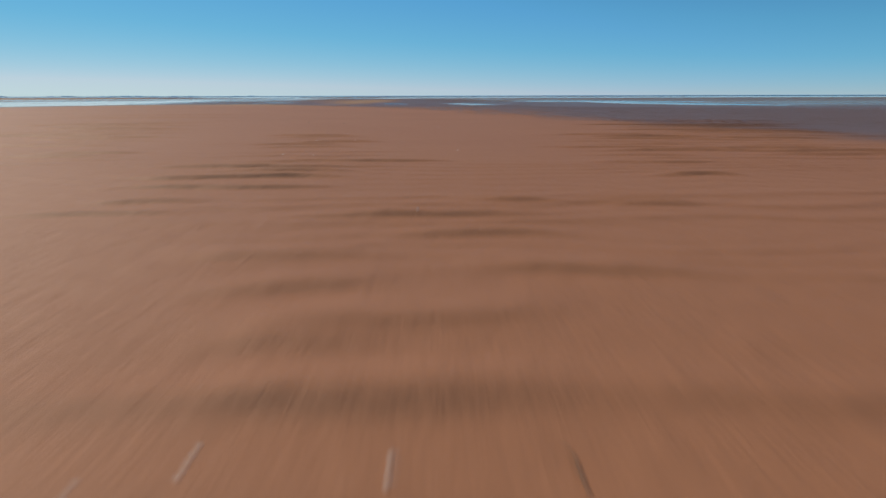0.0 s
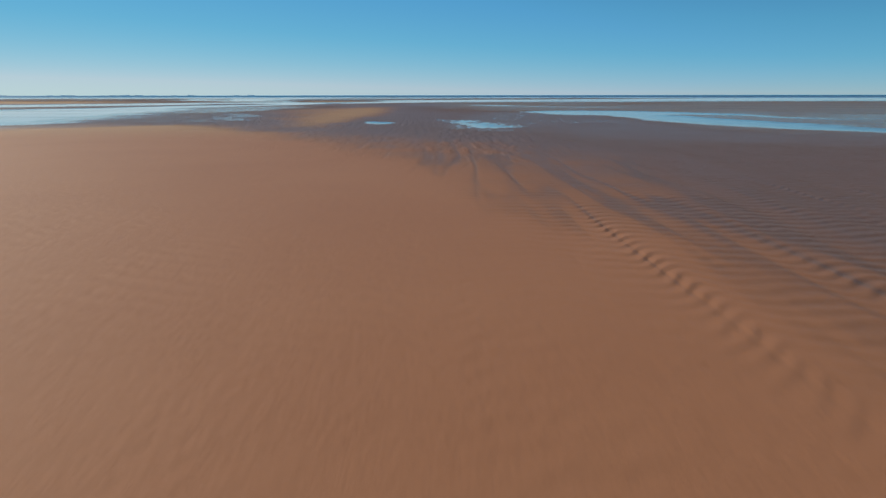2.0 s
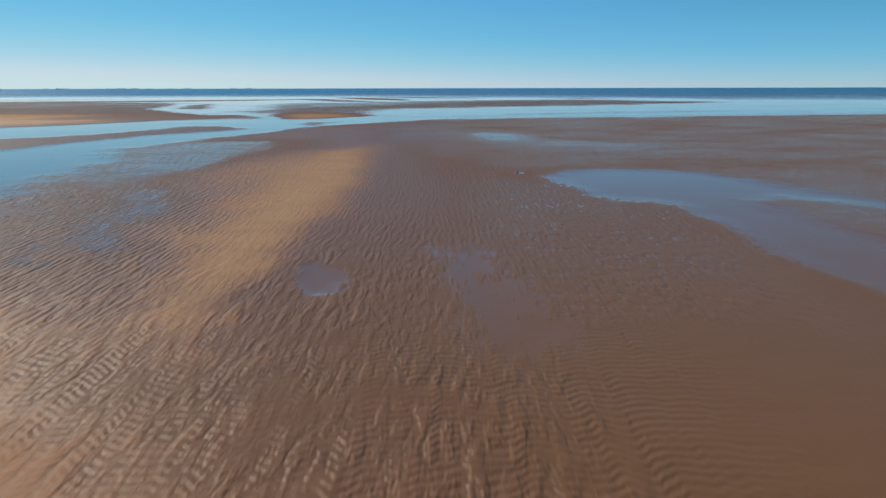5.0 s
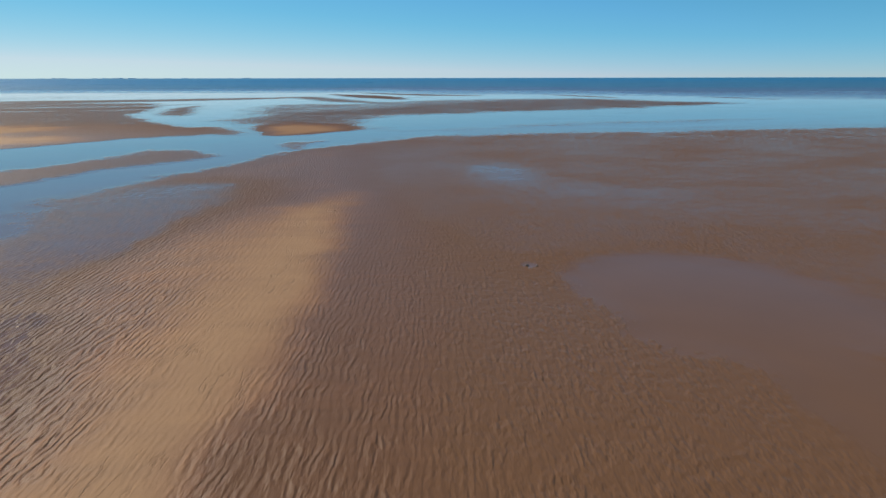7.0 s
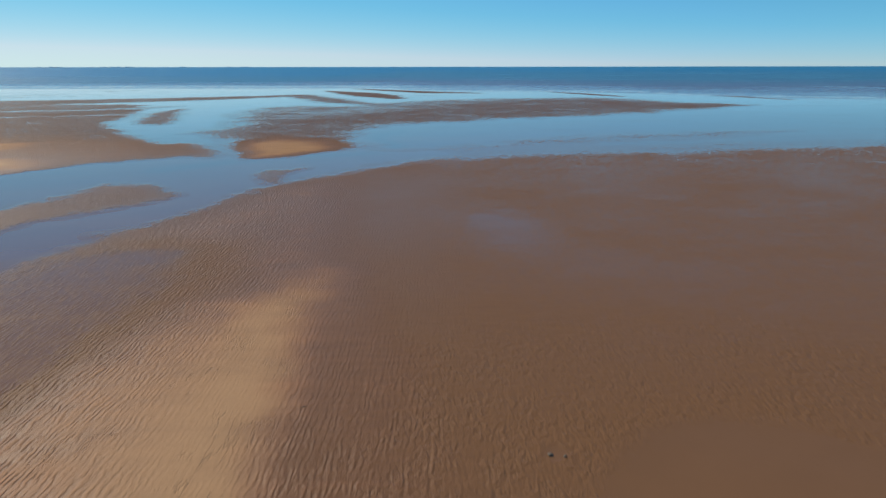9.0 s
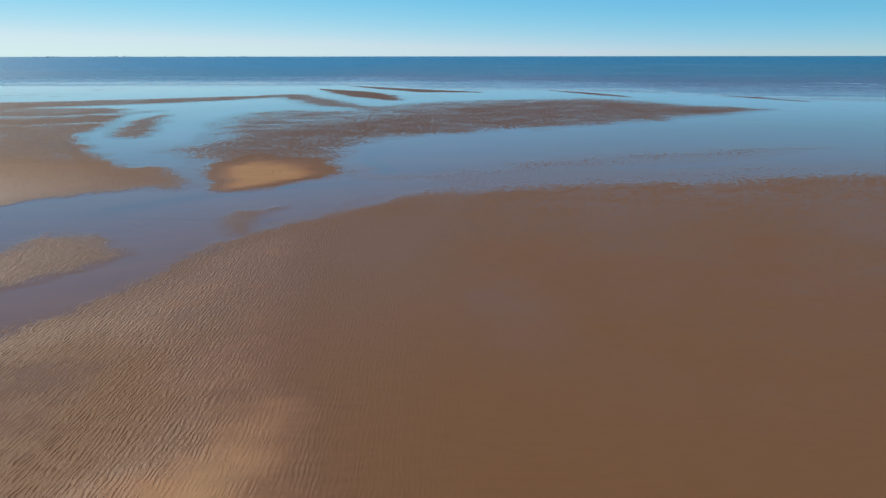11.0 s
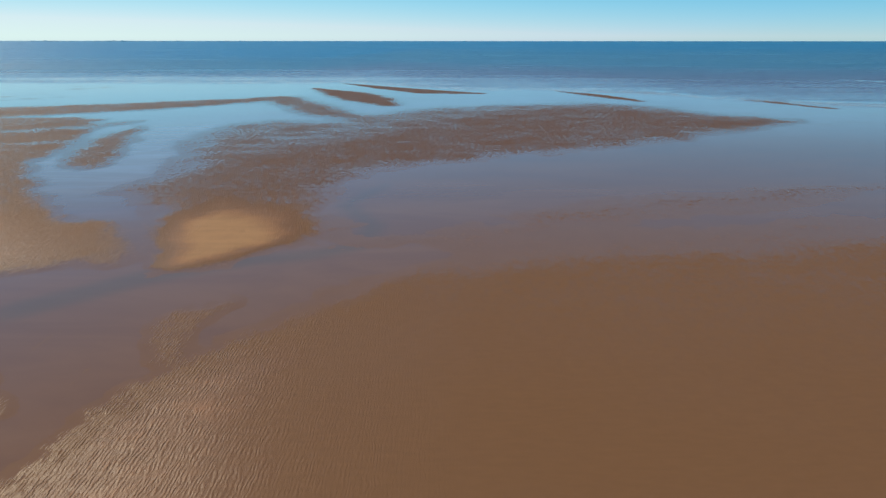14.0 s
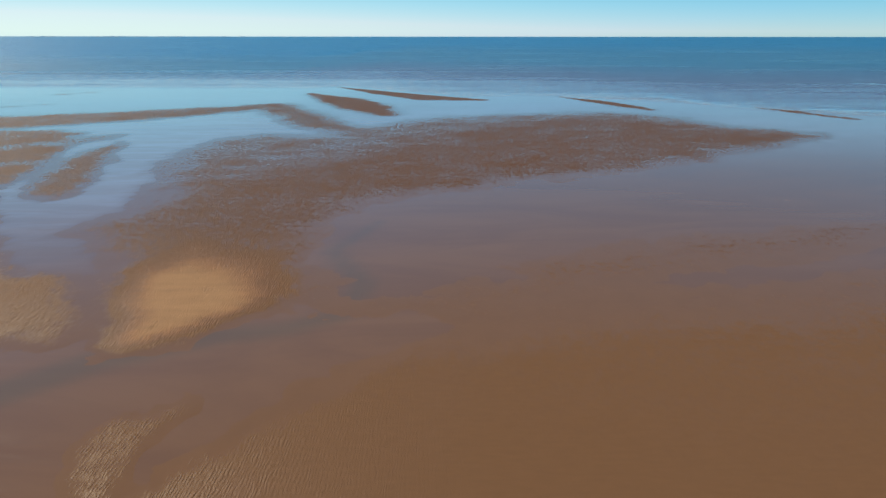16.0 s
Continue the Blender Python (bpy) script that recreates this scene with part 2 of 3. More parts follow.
# ---- lie of the land: a tidal flat seen as a map ----
def fade(v, low, high):
    v = np.clip((v - low) / (high - low), 0.0, 1.0)
    return v * v * (3 - 2 * v)


def lattice(ix, iy, seed):
    h = (ix * 374761393 + iy * 668265263 + seed * 1442695041) & 0xFFFFFFFF
    h = ((h ^ (h >> 13)) * 1274126177) & 0xFFFFFFFF
    return ((h ^ (h >> 16)) & 0xFFFF) / 65535.0


def rough_field(x, y, size, seed, octaves=3):
    """Smooth noise from -1 to 1."""
    total, weight, amp = 0.0, 0.0, 1.0
    for k in range(octaves):
        u, v = x / size, y / size
        iu, iv = np.floor(u).astype(np.int64), np.floor(v).astype(np.int64)
        fu, fv = u - iu, v - iv
        fu, fv = fu * fu * (3 - 2 * fu), fv * fv * (3 - 2 * fv)
        a, b = lattice(iu, iv, seed + k), lattice(iu + 1, iv, seed + k)
        c, d = lattice(iu, iv + 1, seed + k), lattice(iu + 1, iv + 1, seed + k)
        total = total + amp * ((a * (1 - fu) + b * fu) * (1 - fv) + (c * (1 - fu) + d * fu) * fv)
        weight += amp
        amp, size = amp * 0.5, size * 0.5
    return 2 * total / weight - 1


def inside(x, y, outline):
    """Distance to a closed outline, positive within it."""
    best = np.full(x.shape, 1e9)
    odd = np.zeros(x.shape, bool)
    for (ax, ay), (bx, by) in zip(outline, outline[1:] + outline[:1]):
        ex, ey = bx - ax, by - ay
        k = np.clip(((x - ax) * ex + (y - ay) * ey) / (ex * ex + ey * ey), 0, 1)
        best = np.minimum(best, (x - ax - k * ex) ** 2 + (y - ay - k * ey) ** 2)
        if ay != by:
            odd ^= ((ay > y) != (by > y)) & (x < ax + (y - ay) * ex / ey)
    return np.sqrt(best) * np.where(odd, 1, -1)


def band(x, y, line):
    """Distance within a strip along a line of (x, y, half width), positive within it."""
    best = np.full(x.shape, -1e9)
    for (ax, ay, aw), (bx, by, bw) in zip(line, line[1:]):
        ex, ey = bx - ax, by - ay
        k = np.clip(((x - ax) * ex + (y - ay) * ey) / (ex * ex + ey * ey), 0, 1)
        best = np.maximum(best, aw + (bw - aw) * k - np.hypot(x - ax - k * ex, y - ay - k * ey))
    return best


# outline of the dry bar at the start
BAR = [(5, -60), (5, 9), (3.5, 15), (2.3, 20.5), (1.6, 24), (0.4, 28), (-0.3, 31), (-1.1, 34), (-2.5, 36.5), (-5, 41), (-8.5, 46), (-12.5, 51.5),
       (-18, 58), (-24, 50), (-40, 20), (-60, -60)]
# (form, level, softness, unevenness of the edge, points)
FORMS = []
FORMS += [
    # broad water north of the bank, and the stream that bends away west
    ("area", -0.065, 12.0, 3.0, [(-30, 20), (-29, 60), (-34, 83), (-36, 96), (-43, 122), (-40, 131), (-36, 142), (-29, 158),
                               (-23, 171), (-15, 186), (-4, 197), (17, 205), (56, 210), (111, 221), (420, 250),
                               (700, 420), (6000, 500), (6000, 5400), (-6000, 5400), (-6000, 640), (-600, 400), (-600, 20)]),
    # flats west of the stream
    ("area", 0.034, 9.0, 3.0, [(-70, 196), (-66, 198), (-62, 203), (-55, 204), (-49, 201), (-48, 207), (-56, 220), (-63, 226), (-75, 232), (-94, 256), (-113, 280),
                               (-118, 304), (-128, 338), (-140, 372), (-156, 388), (-420, 370), (-420, 110), (-110, 138), (-84, 176)]),
]
FORMS += [
    ("area", 0.32, 18.0, 5.0, [(-82, 186), (-78, 196), (-84, 210), (-104, 226), (-240, 250), (-240, 170), (-100, 172)]),
    ("area", 0.09, 16.0, 4.0, [(-76, 192), (-60, 205), (-70, 222), (-100, 236), (-110, 200)]),
    # wet streaks across those flats
    ("band", -0.006, 12.0, 5.0, [(-230, 330, 3), (-180, 340, 4), (-140, 356, 6), (-128, 372, 6)]),
    ("band", 0.004, 10.0, 5.0, [(-240, 300, 2), (-170, 306, 3), (-126, 322, 4)]),
    ("area", 0.038, 8.0, 3.0, [(-39, 162), (-47, 170), (-54, 174), (-57, 163), (-62, 148), (-90, 118), (-120, 90), (-110, 78),
                              (-75, 100), (-58, 118), (-53, 137), (-46, 148)]),
    # the long spit between the two arms, wet along its northern side
    ("area", 0.010, 26.0, 5.0, [(-39, 202), (-46, 216), (-55, 233), (-64, 249), (-72, 251), (-70, 260), (-65, 266), (-75, 295), (-84, 328), (-84, 360), (-70, 378),
                                (-48, 372), (-20, 409), (4, 431), (40, 443), (89, 455), (116, 437), (130, 403), (160, 378), (88, 331), (65, 315), (45, 307),
                                (25, 301), (0, 286), (-12, 282), (-20, 273), (-26, 252), (-25, 235), (-21, 223), (-16, 224), (-22, 218), (-27, 211), (-32, 203)]),
]
FORMS += [
    ("area", 0.027, 24.0, 5.0, [(-39, 204), (-53, 233), (-60, 250), (-62, 282), (-50, 304), (-30, 326), (-6, 368), (26, 406), (84, 431), (122, 394), (154, 376),
                                (88, 334), (45, 310), (0, 289), (-19, 275), (-25, 254), (-24, 235), (-23, 218)]),
    ("area", 0.11, 11.0, 2.5, [(-38, 204), (-49, 230), (-43, 242), (-31, 235), (-22, 219)]),
    ("area", 0.22, 8.0, 2.0, [(-39, 202), (-46, 226), (-42, 234), (-32, 229), (-25, 216), (-31, 206)]),
    # islet in the western loop, strips along the shore
    ("area", 0.026, 11.0, 3.0, [(-103, 280), (-113, 304), (-121, 338), (-119, 362), (-107, 333), (-97, 303), (-91, 284), (-94, 276)]),
]
FORMS += [
    ("band", 0.024, 20.0, 4.0, [(-320, 375, 24), (-203, 408, 26), (-172, 425, 23), (-140, 441, 20), (-112, 462, 15), (-92, 478, 13), (-74, 446, 13), (-52, 405, 11), (-30, 385, 6)]),
    ("band", 0.020, 9.0, 2.0, [(-240, 350, 16), (-176, 372, 13), (-160, 377, 10), (-146, 379, 5)]),
    ("band", 0.042, 12.0, 3.0, [(-86, 550, 3), (-58, 510, 15), (-38, 470, 14), (-24, 440, 5)]),
    ("band", 0.040, 7.0, 1.5, [(-75, 600, 2), (-34, 552, 10), (-4, 522, 14), (28, 510, 4)]),
]
FORMS += [
    ("band", 0.042, 6.0, 1.5, [(77, 530, 2), (94, 506, 7), (106, 480, 6), (114, 462, 3)]),
    ("band", 0.032, 6.0, 1.5, [(107, 599, 1), (118, 589, 3), (131, 578, 1)]),
    ("band", 0.040, 6.0, 1.5, [(172, 478, 1), (186, 455, 6), (200, 424, 3)]),
    ("band", 0.032, 6.0, 1.5, [(262, 544, 1), (284, 520, 4), (380, 450, 4)]),
    ("band", 0.032, 6.0, 1.5, [(387, 749, 1), (423, 722, 4), (560, 640, 4)]),
    # swash marks in the shallows
    ("band", 0.004, 4.0, 2.0, [(-330, 455, 2.6), (-257, 487, 2.8), (-250, 512, 2.4), (-254, 536, 2.2)]),
]
FORMS += [
    ("band", 0.004, 4.0, 2.0, [(-283, 580, 2.4), (-264, 575, 2.6), (-243, 536, 2.6), (-229, 570, 2.2)]),
    ("band", 0.004, 4.0, 2.0, [(-300, 440, 2.2), (-242, 466, 2.5), (-225, 484, 2.2)]),
    # shoals in the stream and behind the spit
    ("band", 0.012, 5.0, 2.5, [(-28, 173, 1.8), (-29, 182, 3.4), (-25, 190, 1.2)]),
    ("band", -0.030, 3.0, 1.0, [(-44, 175, 0.7), (-42, 182, 0.5)]),
    ("band", -0.030, 3.0, 1.0, [(-35, 166, 0.5), (-34, 171, 0.7)]),
    ("band", -0.004, 18.0, 5.0, [(-12, 213, 1.0), (10, 219, 3.0), (40, 237, 7.0), (75, 246, 7.0), (110, 257, 3.0)]),
    # pale bank along the stream
    ("band", 0.12, 13.0, 3.0, [(-31, 118, 1), (-29, 138, 6), (-24, 156, 5), (-18, 172, 4)]),
]
FORMS += [
    # wet flat between the ridge and the stream
    ("area", 0.000, 11.0, 3.0, [(-34, 90), (-41, 118), (-37, 132), (-30, 137), (-21, 133), (-18, 121), (-21, 108), (-24, 97), (-27, 88)]),
    # glistening damp flat in the east, with thin films of water
    ("area", 0.022, 16.0, 4.0, [(8, 40), (30, 24), (420, 20), (420, 236), (111, 212), (56, 200), (4, 192), (-6, 165), (-7, 130), (2, 104),
                                (8, 92), (6, 60)]),
    ("area", -0.012, 34.0, 6.0, [(8, 204), (60, 212), (110, 220), (420, 232), (420, 260), (111, 236), (56, 224), (8, 214)]),
    ("area", 0.018, 22.0, 4.0, [(4, 108), (0, 128), (1, 150), (16, 146), (40, 150), (90, 156), (200, 166), (200, 100), (70, 88), (34, 92), (14, 102)]),
    ("area", 0.020, 34.0, 5.0, [(-6, 180), (17, 196), (58, 203), (117, 213), (420, 224), (420, 182), (110, 176), (46, 166), (20, 164), (-2, 164)]),
]
FORMS += [
    # damp apron beyond the dry bar
    ("area", 0.185, 12.0, 2.0, [(28, -60), (21, 14), (12, 28), (4, 44), (-4, 50), (-12, 60), (-24, 60), (-60, 20), (-60, -60)]),
    # more damp sand eastward; shade away from the sun is put into its colour
    ("area", 0.08, 9.0, 2.0, [(10, 2), (30, -20), (44, 10), (24, 32), (11, 42), (6.5, 36), (5.5, 27), (6.5, 18)]),
    # dry ridge and the dry bar at the start
    ("band", 0.115, 16.0, 4.0, [(-11, 100, 6), (-13, 124, 6), (-16, 146, 4), (-20, 166, 3)]),
    ("band", 0.12, 12.0, 3.0, [(-10, 56, 4), (-11, 80, 7), (-13, 100, 7), (-14, 114, 4)]),
]
FORMS += [
    ("area", 0.185, 12.0, 3.0, [(-10, 126), (-7, 106), (-7, 82), (-9, 62), (-13, 74), (-17, 84), (-21, 95), (-20, 105), (-16, 117)]),
    ("band", 0.24, 7.0, 1.5, [(-9.8, 58, 1.2), (-9.6, 70, 2.2), (-10.0, 86, 3.6), (-10.6, 98, 3.0), (-11.5, 110, 1.8), (-12, 118, 0.5)]),
    ("area", 0.060, 3.0, 1.0, [(-7.6, 60), (-6.2, 68), (-5.7, 80), (-5.4, 86), (1, 86), (1, 60)]),
    ("area", 0.34, 7.0, 1.5, BAR),
    ("area", 0.080, 8.0, 2.0, [(-5, 66), (-2, 72), (1, 88), (2, 106), (-4, 120), (-7, 112), (-5, 88)]),
    ("area", 0.007, 12.0, 4.0, [(19, 46), (60, 34), (200, 44), (200, 100), (60, 90), (33, 84), (32, 66), (21, 58)]),
    # ribbed wet rise between the pools, and the pools
    ("area", 0.022, 5.0, 2.0, [(2.7, 67), (2.7, 61), (3.5, 58.6), (6.3, 58.8), (10, 62), (15, 70), (16, 78), (12, 82), (9, 89), (6, 89), (2.8, 74)]),
]
FORMS += [
    ("area", -0.05, 3.6, 1.3, [(9.8, 94), (12.4, 96.8), (18.5, 98.8), (23.7, 97.5), (26.8, 94.6), (29, 88.8), (31, 84.5), (32, 76), (33, 66), (31, 56),
                               (27, 50), (22, 54), (19.5, 61), (17.4, 68), (17.2, 75.5), (17.4, 79.5), (16.4, 80.8), (13.7, 82), (12.4, 84.2), (10.8, 89.7)]),
    ("area", 0.010, 3.0, 1.5, [(22.8, 82), (26.4, 83.5), (31, 79), (34, 66), (32, 55), (27.5, 51), (27.4, 60), (25.2, 68), (23.6, 76)]),
    ("area", 0.016, 6.0, 2.5, [(30, 94.6), (41, 103), (51, 106.7), (80, 112), (80, 92), (44, 84), (34, 84)]),
    ("area", 0.000, 10.0, 4.0, [(0.6, 150.5), (7.7, 155), (15, 143.5), (16.5, 134), (10.7, 132), (4.9, 138)]),
    ("area", 0.008, 9.0, 4.0, [(17, 137), (29, 127), (29, 115), (21, 118), (13.5, 127)]),
]
FORMS += [
    ("area", -0.030, 5.0, 1.4, [(-1.0, 68), (0.4, 67.6), (1.4, 68), (2.2, 62.6), (3.3, 58.6), (4.8, 56.6), (3.2, 54.8), (2.1, 54.6), (1.2, 57.6), (0.2, 60.8), (-0.2, 66)]),
    ("area", -0.03, 0.8, 0.1, [(7.3, 96.6), (7.9, 97.3), (8.6, 96.9), (8.7, 96.2), (7.8, 95.9)]),
    ("area", -0.05, 1.4, 0.5, [(-6.3, 64.9), (-5.8, 65.7), (-4.5, 64.2), (-3.7, 62.4), (-4.0, 60.6), (-4.9, 60.4), (-5.9, 62.4)]),
    ("area", 0.004, 3.5, 2.2, [(-25, 86), (-22.2, 87), (-18.7, 78.7), (-16, 70.5), (-16.2, 67), (-18.2, 68.5), (-22.1, 77)]),
]


PEBBLED = [(2, 74), (4, 64), (5, 58), (12, 58), (17, 66), (18, 76), (17, 84), (32, 98), (40, 104), (26, 114), (10, 114), (0, 112), (-3, 96)]
WET_FLAT = [(-34, 88), (-42, 118), (-37, 133), (-30, 138), (-20, 135), (-17, 122), (-21, 108), (-23, 96), (-26, 86)]


def lie(x, y):
    """Height over the water, paleness, ripple strengths across and along, chop of the sea and its depth, for points of the plan."""
    level = np.full(x.shape, 0.035)
    nx, ny = rough_field(x, y, 9.0, 3), rough_field(x, y, 9.0, 17)
    jx, jy = rough_field(x, y, 2.2, 31), rough_field(x, y, 2.2, 47)
    for form, height, soft, uneven, points in FORMS:
        px, py = [p[0] for p in points], [p[1] for p in points]
        edge = soft + 3 * uneven + (max(p[2] for p in points) if form == "band" else 0)
        near = (x > min(px) - edge) & (x < max(px) + edge) & (y > min(py) - edge) & (y < max(py) + edge)
        if not near.any():
            continue
        gx = x[near] + uneven * (nx[near] + 0.5 * jx[near])
        gy = y[near] + uneven * (ny[near] + 0.5 * jy[near])
        gap = inside(gx, gy, points) if form == "area" else band(gx, gy, points)
        level[near] += (height - level[near]) * fade(gap, -0.5 * soft, 0.5 * soft)
    level = level + (0.008 * rough_field(x * 0.6, y, 14.0, 131) + 0.010 * rough_field(x * 0.7, y, 3.5, 137)) * fade(y, 205, 240) * (level > -0.03)
    shore = np.interp(x, [-600, -339, -206, -92, -74, 17, 66, 111, 141, 168, 203, 229, 420], [540, 590, 586, 584, 600, 525, 524, 508, 492, 460, 434, 424, 400])
    out = y - shore - 5 * nx
    bars = level > 0.0
    level = np.where((out > -60) & ~bars, level - fade(out, -40, 60) * 0.3 - np.clip(out, 0, 900) * 0.004, level)
    chop = 0.35 * fade(out, 0, 16) + 0.65 * fade(out, 0, 300)
    for line in ([(142, 538, 3), (172, 475, 3)], [(341, 642, 3), (375, 600, 3)], [(40, 545, 2), (82, 525, 3)], [(205, 466, 4), (260, 452, 4)]):
        chop = chop * (1 - 0.9 * fade(band(x, y, line), -4, 3))
    depth = np.clip(out / (80 - 45 * fade(x, -40, -220)), 0, 30)
    pale = fade(level, 0.08, 0.26) * fade(y, 42, 58)
    away = fade(level, 0.25, 0.13)
    edge_x = np.interp(y, [75, 115, 145], [20, 14, 17])
    east = fade(x + 0.02 * (y - 60), edge_x, edge_x - 24)
    along = fade(y, 47, 62) * (0.6 + 0.4 * fade(y, 58, 74)) * (0.22 + 0.78 * away) * fade(level, -0.05, 0.0) * np.where(y < 230, 0.06 + 0.94 * east, 1.0) * (1 + 0.5 * fade(x, -8, -13)) * (1 - 0.6 * fade(y, 80, 130) * fade(x, -25, -10))
    smear = np.maximum(fade(y - 25 * fade(x, -30, -45), 150, 215), fade(y, 84, 100) * (1 - east))
    smear = np.maximum(smear, fade(y, 44, 58) * fade(x, 14, 21))
    smear = np.maximum(smear, 0.6 * fade(inside(x, y, WET_FLAT), -5, 5))
    pebbled = fade(inside(x, y, PEBBLED), -5, 5)
    west = fade(y, 58, 66) * fade(y, 100, 84) * fade(x, -9, -15)
    along = along * (1 + 0.35 * west)
    bumpy = fade(y + 0.6 * x, 31, 40) * fade(y, 80, 60) * fade(x, 7, 2) * fade(x, -30, -18) * (0.15 + 0.85 * fade(level, 0.3, 0.12)) * (1 - 0.35 * fade(x, 1, -3) * fade(y, 58, 52))
    across = fade(y, 63, 54) * (0.12 + 0.88 * fade(y + 0.8 * x, 20.5, 27) * fade(inside(x + 0.5 * jx, y + 0.5 * jy, BAR), 0.9, -0.5)) * (1 - fade(x, 5, 10) * fade(y, 38, 48))
    across = across * (1 - 0.35 * fade(x, 0, -4) * fade(y, 38, 46))
    thread = fade(band(x, y, [(-10, 258, 0.6), (-17, 239, 1.4), (-9, 223, 1.9), (-11, 212, 2.0), (-18, 207, 2.0), (-27, 205, 2.4), (-40, 198, 3.0), (-52, 186, 3.0)]), -2.0, 1.9)
    # western shallows paled for their sheen, then the foam line itself
    foam_sheen = np.maximum(fade(out, -300, -100) * fade(out, 12, -4) * fade(x, -20, -110), 0.9 * fade(np.abs(out), 5, 1.5) * fade(x, 190, 120))
    return level, pale, across, along, bumpy, pebbled, smear, chop, depth, thread, foam_sheen


def spaced(stops):
    """Numbers that run from stop to stop at the steps given: (start, step), ..., (end,)."""
    out = []
    for (a, step), nxt in zip(stops, stops[1:]):
        n = max(1, round((nxt[0] - a) / step))
        out.extend(a + (nxt[0] - a) * i / n for i in range(n))
    out.append(stops[-1][0])
    return np.array(out)


def sheet(name, xs, ys, material, height):
    """One grid over xs and ys whose heights and attributes come from the plan."""
    gx, gy = np.meshgrid(xs, ys)
    x, y = gx.ravel(), gy.ravel()
    z, fields = height(x, y)
    nx, ny = len(xs), len(ys)
    me = bpy.data.meshes.new(name)
    me.vertices.add(nx * ny)
    me.vertices.foreach_set("co", np.stack([x, y, z], 1).ravel().astype(np.float32))
    i = (np.arange(ny - 1)[:, None] * nx + np.arange(nx - 1)[None, :]).ravel()
    quads = np.stack([i, i + 1, i + nx + 1, i + nx], 1).ravel()
    me.loops.add(len(quads))
    me.loops.foreach_set("vertex_index", quads.astype(np.int32))
    me.polygons.add(len(i))
    me.polygons.foreach_set("loop_start", np.arange(0, len(quads), 4, dtype=np.int32))
    me.polygons.foreach_set("use_smooth", np.ones(len(i), bool))
    me.update(calc_edges=True)
    for key, values in fields.items():
        me.attributes.new(key, "FLOAT", "POINT").data.foreach_set("value", values.astype(np.float32))
    me.materials.append(material)
    return new(name, me)


# low sand ridges on the dry bar: middle, half length, y, slant; then families of them: middle, half length, first y, spacing, count, slant
NEAR_RIDGES = [(-0.2, 0.55, 1.40, 0.05), (-0.15, 0.75, 1.98, 0.10), (-0.6, 0.42, 2.30, 0.12), (0.6, 0.62, 2.60, -0.05), (-0.8, 0.55, 2.80, 0.0), (0.2, 0.55, 3.20, -0.03),
               (-0.1, 0.95, 3.70, 0.0), (0.5, 0.45, 4.20, 0.0), (-2.2, 0.70, 3.80, 0.15), (-2.1, 0.50, 4.22, 0.12), (-1.8, 1.20, 4.90, 0.06), (-1.9, 1.30, 5.55, 0.05),
               (-1.5, 0.80, 6.00, 0.04), (1.4, 0.35, 4.10, 0.0), (2.4, 0.50, 5.70, 0.0), (-0.5, 0.30, 1.75, 0.1)]
RIDGES = [(-1.5, 1.4, 6.4, 0.58, 4, 0.04), (-2.0, 0.9, 8.9, 0.5, 3, 0.05), (-2.2, 1.0, 10.6, 0.5, 3, 0.05), (2.6, 0.9, 6.8, 0.45, 3, 0.0), (2.9, 1.3, 8.3, 0.55, 4, 0.0), (3.6, 1.4, 10.6, 0.55, 4, 0.02),
          (5.1, 1.6, 7.3, 0.5, 8, 0.03), (6.3, 2.4, 11.6, 0.5, 10, 0.03), (7.5, 3.0, 16.5, 0.5, 8, 0.05), (-7.4, 2.0, 11.5, 0.5, 7, 0.1), (-8.6, 2.6, 15.5, 0.6, 6, 0.15),
          (-4.6, 0.9, 6.6, 0.45, 4, 0.1), (-5.9, 1.2, 9.2, 0.5, 5, 0.1), (-10.7, 3.4, 21.0, 0.8, 6, 0.15)]
RIDGES = [(mid, half, y, 1.0, 1, slant) for mid, half, y, slant in NEAR_RIDGES] + RIDGES


